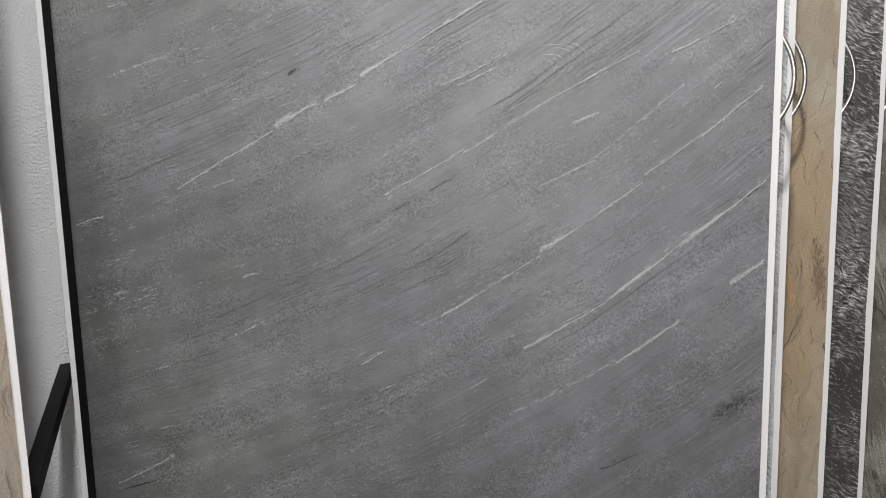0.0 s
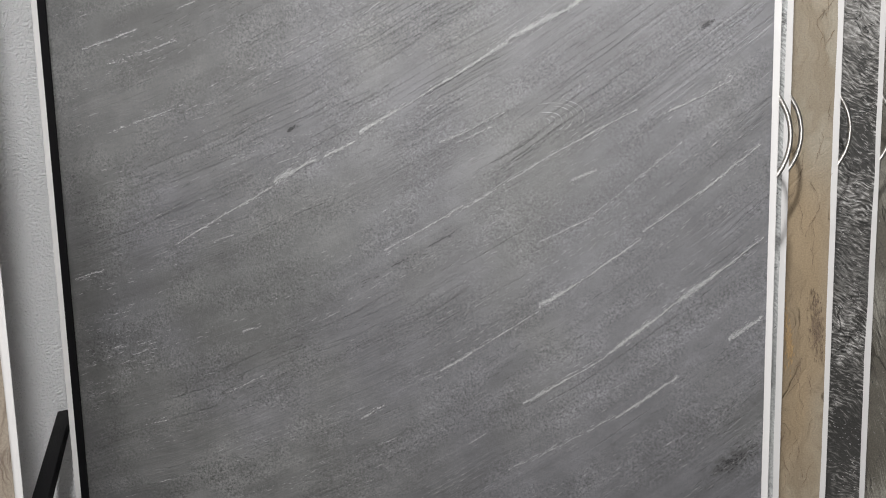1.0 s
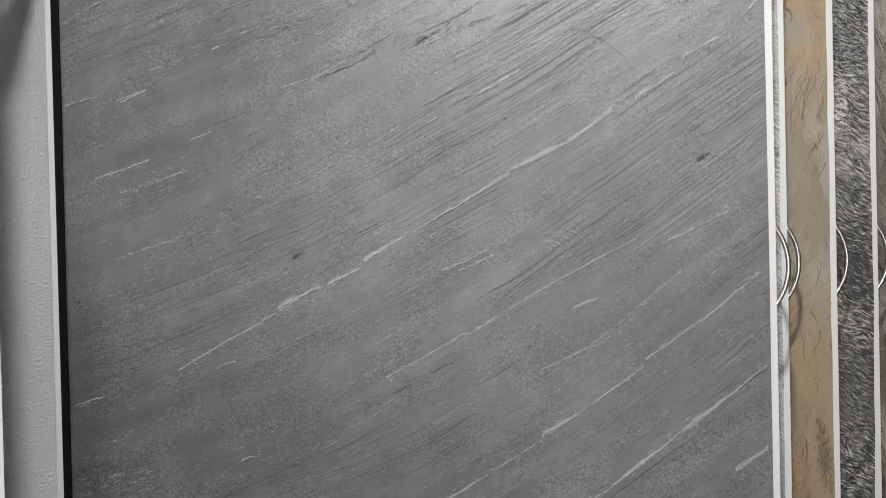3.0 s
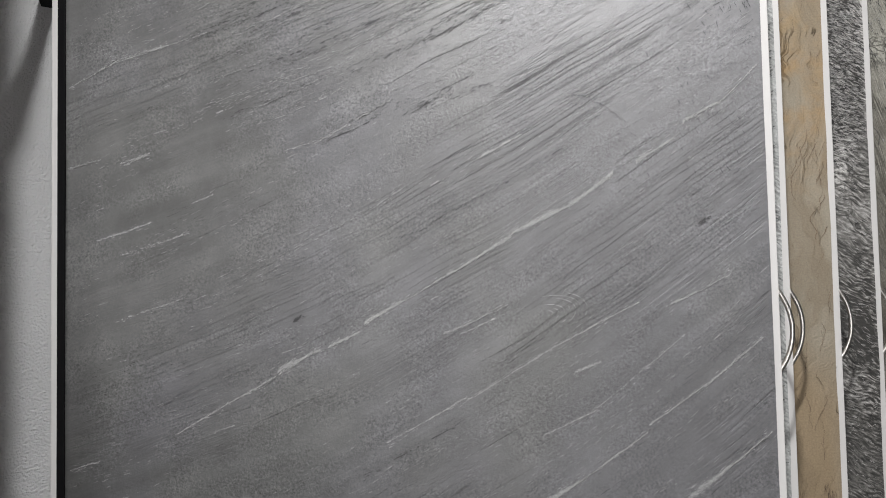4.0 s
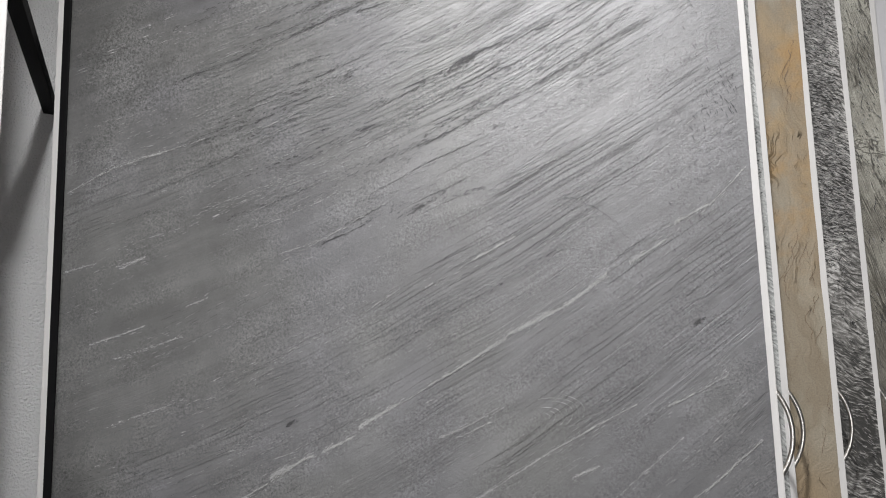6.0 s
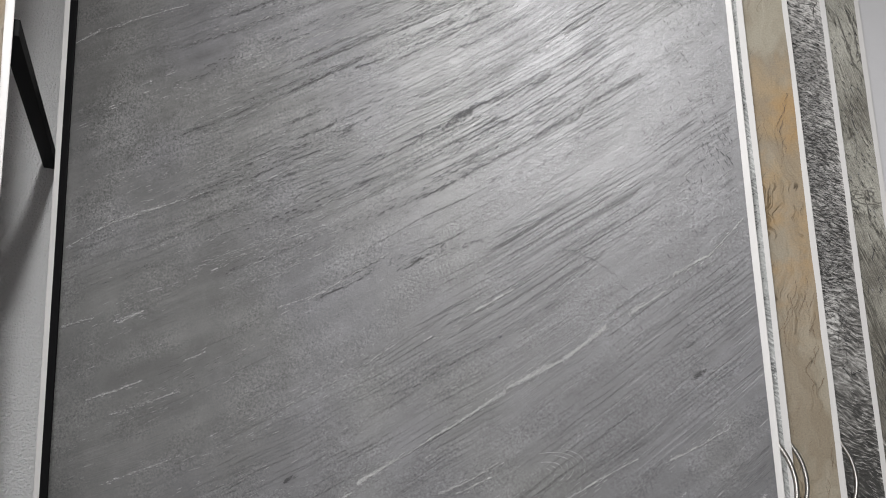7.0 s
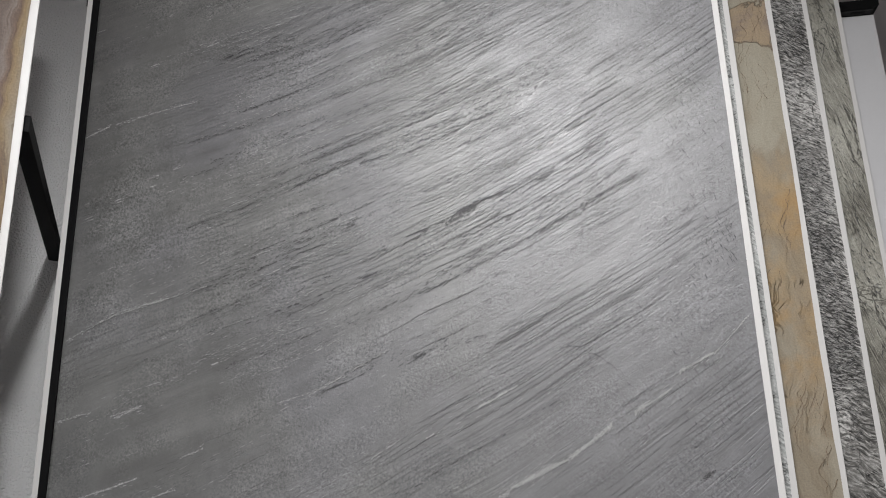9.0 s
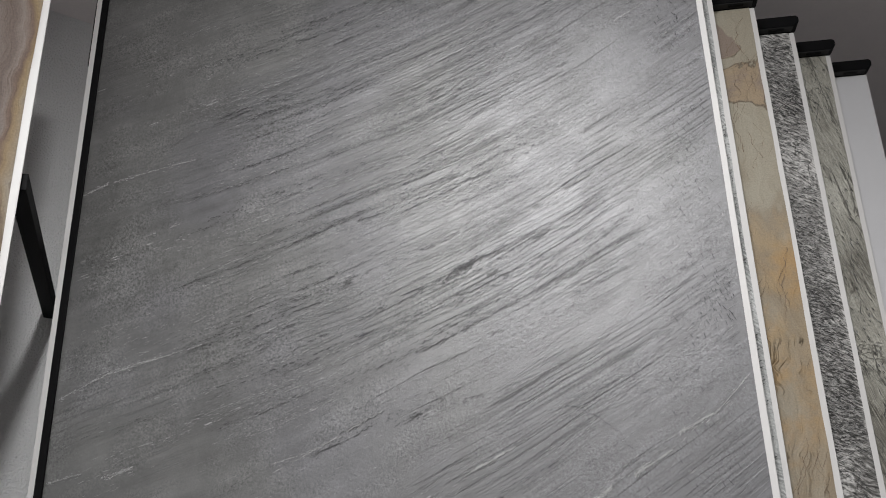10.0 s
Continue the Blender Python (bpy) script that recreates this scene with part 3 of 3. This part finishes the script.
    dim.make("fleck_pattern", DIMCALCITE, sheet, "small dull grey mineral flecks")
    dark.make("fissure_network", FISSURE, sheet, "thin dark splits along the bedding")


def wandering_cracks(sheet, height, count, lean, material, seed, reach=0.16, longest=0.13, wide=0.0009):
    """Fine crooked splits that run mostly up the sheet, near its open edge."""
    rnd = random.Random(seed)
    to = Flakes(0.0048)
    for k in range(count):
        x, z = -rnd.uniform(0.014, reach), rnd.uniform(0.03, height - 0.1)
        left, turn = rnd.uniform(0.03, longest), rnd.uniform(-0.4, 0.4)
        run, w0 = [], rnd.uniform(0.25, 1.0) * wide
        while left > 0 and -reach < x < -0.013 and z < height - 0.02:
            turn = 0.82 * turn + rnd.gauss(0, 0.42)
            step = rnd.uniform(0.0015, 0.004)
            x += step * (math.sin(turn) * 0.8 + lean)
            z += step
            left -= step
            run.append((x, z))
            if len(run) > 6 or rnd.random() < 0.03:
                w = [w0 * max(0.15, 0.6 + 1.1 * noise.noise(Vector((p[1] * 40, seed, k)))) for p in run]
                for (p, q), a in zip(zip(run, run[1:]), w):
                    s = len(to.verts)
                    to.verts += [(p[0] - a, -to.lift, p[1]), (p[0] + a, -to.lift, p[1]), (q[0] + a, -to.lift, q[1]), (q[0] - a, -to.lift, q[1])]
                    to.faces.append((s, s + 1, s + 2, s + 3))
                run = run[-1:] if rnd.random() < 0.85 else []
    to.make("fissure_network", material, sheet, "fine dark crooked splits in the stone")


def mica_flakes(sheet, height, count, slope, seed, reach=0.15, long=0.012, wide=0.0010, bright=0.5):
    """Short glinting ridges, denser in some bands."""
    rnd = random.Random(seed)
    glint, shard = Flakes(0.0050), Flakes(0.0046)
    made = 0
    while made < count:
        x, z = -rnd.uniform(0.014, reach), rnd.uniform(0.005, height - 0.012)
        band = noise.noise(Vector((x * 6, seed, z * 4))) + 0.5 * noise.noise(Vector((x * 25, seed, z * 18)))
        if band < rnd.uniform(-0.7, 0.3) or (z < 1.45 and rnd.random() < 0.72):
            continue
        l = rnd.uniform(0.35, 1.0) * long * (0.5 if z < 0.95 else 1.0)
        k = slope + 0.5 * noise.noise(Vector((x * 9, seed + 5, z * 6)))
        n = math.hypot(1, k)
        if not -reach < x + l / n < -0.013:
            continue
        (glint if rnd.random() < bright else shard).sliver(x, z, l / n, -l * k / n, rnd.uniform(0.3, 1.0) * wide, rnd.uniform(-1.2, 1.2))
        made += 1
    glint.make("mica_glitter", GLINT, sheet, "small glinting mica ridges")
    shard.make("hollow_pattern", SHARD, sheet, "small dark hollows between the ridges")


def torn_patch(sheet, x, z, wide, high, material, seed, count=260):
    """A torn dark hollow with ragged layers, near the open edge."""
    rnd = random.Random(seed)
    to = Flakes(0.0052)
    for _ in range(count):
        v = rnd.gauss(0, 0.33)
        px = x + wide * (rnd.gauss(0, 0.22) - 0.55 * v)
        l = rnd.uniform(0.004, 0.016)
        if px < -0.0135 and px + l * 0.4 < -0.013:
            to.sliver(px, z + high * v, l * 0.4 * rnd.uniform(-1, 1), l, rnd.uniform(0.0004, 0.0016))
    to.make("torn_hollow", material, sheet, "torn dark brown hollow in the stone")

# ---------------------------------------------------------------- the room
# the long wall stands at 45 degrees to the leaves, on the line y = x + 1.2
HIGH = 3.046
TURNED = pose(-0.60, 0.60, 0, 0, 0, 45)


def setting(name, bm, material, label, m=Matrix()):
    ob = tagged(part(name, bm, material), label, name.split("_")[0], kind="structure")
    ob.matrix_world = m
    return ob


setting("wall_north", box(-4.2, 4.6, 0, 0.15, 0, HIGH), STUCCO, "white rough sprayed plaster wall behind the panels", TURNED)
# unseen walls, made dark to cut bounce and reflections on the slate
setting("wall_south", box(-4.2, 4.6, -5.15, -5.0, 0, HIGH), DIM, "unseen charcoal wall on the far side, dark to cut bounced light", TURNED)
setting("wall_west", box(-4.35, -4.2, -5.15, 0.15, 0, HIGH), DIM, "unseen charcoal end wall, dark to cut bounced light", TURNED)
setting("wall_east", box(4.6, 4.75, -5.15, 0.15, 0, HIGH), DIM, "unseen charcoal end wall, dark to cut bounced light", TURNED)
setting("floor", box(-4.35, 4.75, -5.15, 0.15, -0.1, 0), TILE, "plain grey showroom floor", TURNED)
setting("ceiling", box(-4.35, 4.75, -5.15, 0.15, HIGH, HIGH + 0.1), CEIL, "dim taupe painted ceiling", TURNED)

# ---------------------------------------------------------------- the leaves
main = panel("large dark grey slate panel with pale diagonal veins and white edge", pose(0.622, 0, BASE), 1.262, SLATE, 1.0, 0.0008, 0.0004, left_bar=True, top=2.85)
right_edges = [
    (0.674, 0.150, PALE, "pale grey split stone panel with white edge", 0.012),
    (0.788, 0.264, TAN, "tan sandstone panel with rusty bands and white edge", 0.012),
    (0.898, 0.379, MICA, "dark silver mica stone panel with split face and white edge", 0.012),
    (1.008, 0.494, GREENISH, "greenish grey cracked stone panel with white edge", 0.012),
    (1.123, 0.602, None, "plain white panel without stone", 0.012),
]



def sheet_of(leaf):
    return next(c for c in leaf.children if c.name.startswith("stone_sheet"))


slate_seams(sheet_of(main), 0.622, BASE + 0.002)
for k, (x, y, material, label, trim) in enumerate(right_edges):
    leaf = panel(label, pose(x, y, BASE), 1.25, material, 3.0 + 2 * k, 0.0030, 0.0022, trim, handle=material is not None)
    if material in (TAN, GREENISH):
        wandering_cracks(sheet_of(leaf), TOP - BASE, 170 if material == TAN else 150, 0.1 if material == TAN else -0.35, RUSTLINE if material == TAN else FISSURE, 30 + k)
    if material == TAN:
        torn_patch(sheet_of(leaf), -0.026, 1.115 - BASE, 0.030, 0.10, RUSTLINE, 77)
        torn_patch(sheet_of(leaf), -0.080, 1.09 - BASE, 0.014, 0.08, OCHRE, 78, 160)
    if material in (MICA, GREENISH, PALE):
        mica_flakes(sheet_of(leaf), TOP - BASE, {MICA: 15000, GREENISH: 1500, PALE: 1400}[material], {MICA: 0.6, GREENISH: 2.0, PALE: -0.6}[material], 50 + k, 0.15 if material != PALE else 0.06)

# the leaf on the other side, swung away
LEFT = pose(-0.520, -0.330, BASE, 0, 0, 38)
panel("brown and tan banded sandstone panel swung aside", LEFT, 1.25, UMBER, 21.0, 0.0035, 0.0025, handle=False)


def hanging_rail(x, y):
    """A black flat hanging rail over a leaf, with its end cut round and a strip under it coloured as bounced light."""
    start = x - 1.25
    rail = tagged(empty("hanging_rail", pose(x, y, TOP)), "black powder-coated steel hanging rail above a panel", "rail", "hanging rails")
    bm = bmesh.new()
    outline = [(start - x, 0.003), (-0.004, 0.003), (0.009, 0.014), (0.009, 0.026), (0.004, 0.031), (start - x, 0.031)]
    front = [bm.verts.new((a, -0.024, b)) for a, b in outline]
    back = [bm.verts.new((a, 0.018, b)) for a, b in outline]
    bm.faces.new(front)
    bm.faces.new(back[::-1])
    for i in range(len(outline)):
        n = (i + 1) % len(outline)
        bm.faces.new((front[i], front[n], back[n], back[i]))
    bmesh.ops.bevel(bm, geom=bm.edges[:], offset=0.0012, segments=1, affect="EDGES")
    part("rail_bar", bm, BLACK, rail)
    # greyer strip stands in for light bounced onto the rail's underside
    part("bounce_strip", box(start - x + 0.01, -0.006, -0.0225, -0.004, 0.0005, 0.0026, 0.0004), BOUNCEGREY, rail, "grey strip under the rail, coloured as bounced light")
    part("slot_clip", box(-0.060, -0.026, -0.018, -0.011, -0.0012, 0.0024, 0.0004), BLACK, rail)
    for a in (-1.0, -0.45):
        part("drop_rod", box(a - 0.006, a + 0.006, -0.021, -0.009, 0.030, HIGH - TOP, 0.001), BLACK, rail)
    return rail


for x, y, *_ in right_edges:
    hanging_rail(x, y)
main_rail = hanging_rail(0.622, 0.0)
main_rail.location.z = 2.85


def swing_arm(z, a, b):
    arm = tagged(empty("swing_arm", pose(0, 0, z)), "black square steel arm fixed to the wall", "arm", "swing arms")
    a, b = Vector((*a, 0)), Vector((*b, 0))
    d = b - a
    ob = part("tube", box(0, d.length, -0.014, 0.014, -0.015, 0.015, 0.002), BLACK, arm)
    ob.matrix_local = Matrix.Translation(a) @ Matrix.Rotation(math.atan2(d.y, d.x), 4, "Z")
    lip = part("edge_strip", box(0, d.length, -0.0175, -0.0145, -0.011, -0.004, 0.0005), BLACK, arm)
    lip.matrix_local = ob.matrix_local.copy()
    return arm


swing_arm(2.25, (-0.548, -0.297), (-0.861, 0.345))
swing_arm(0.885, (-0.548, -0.297), (-0.861, 0.345))
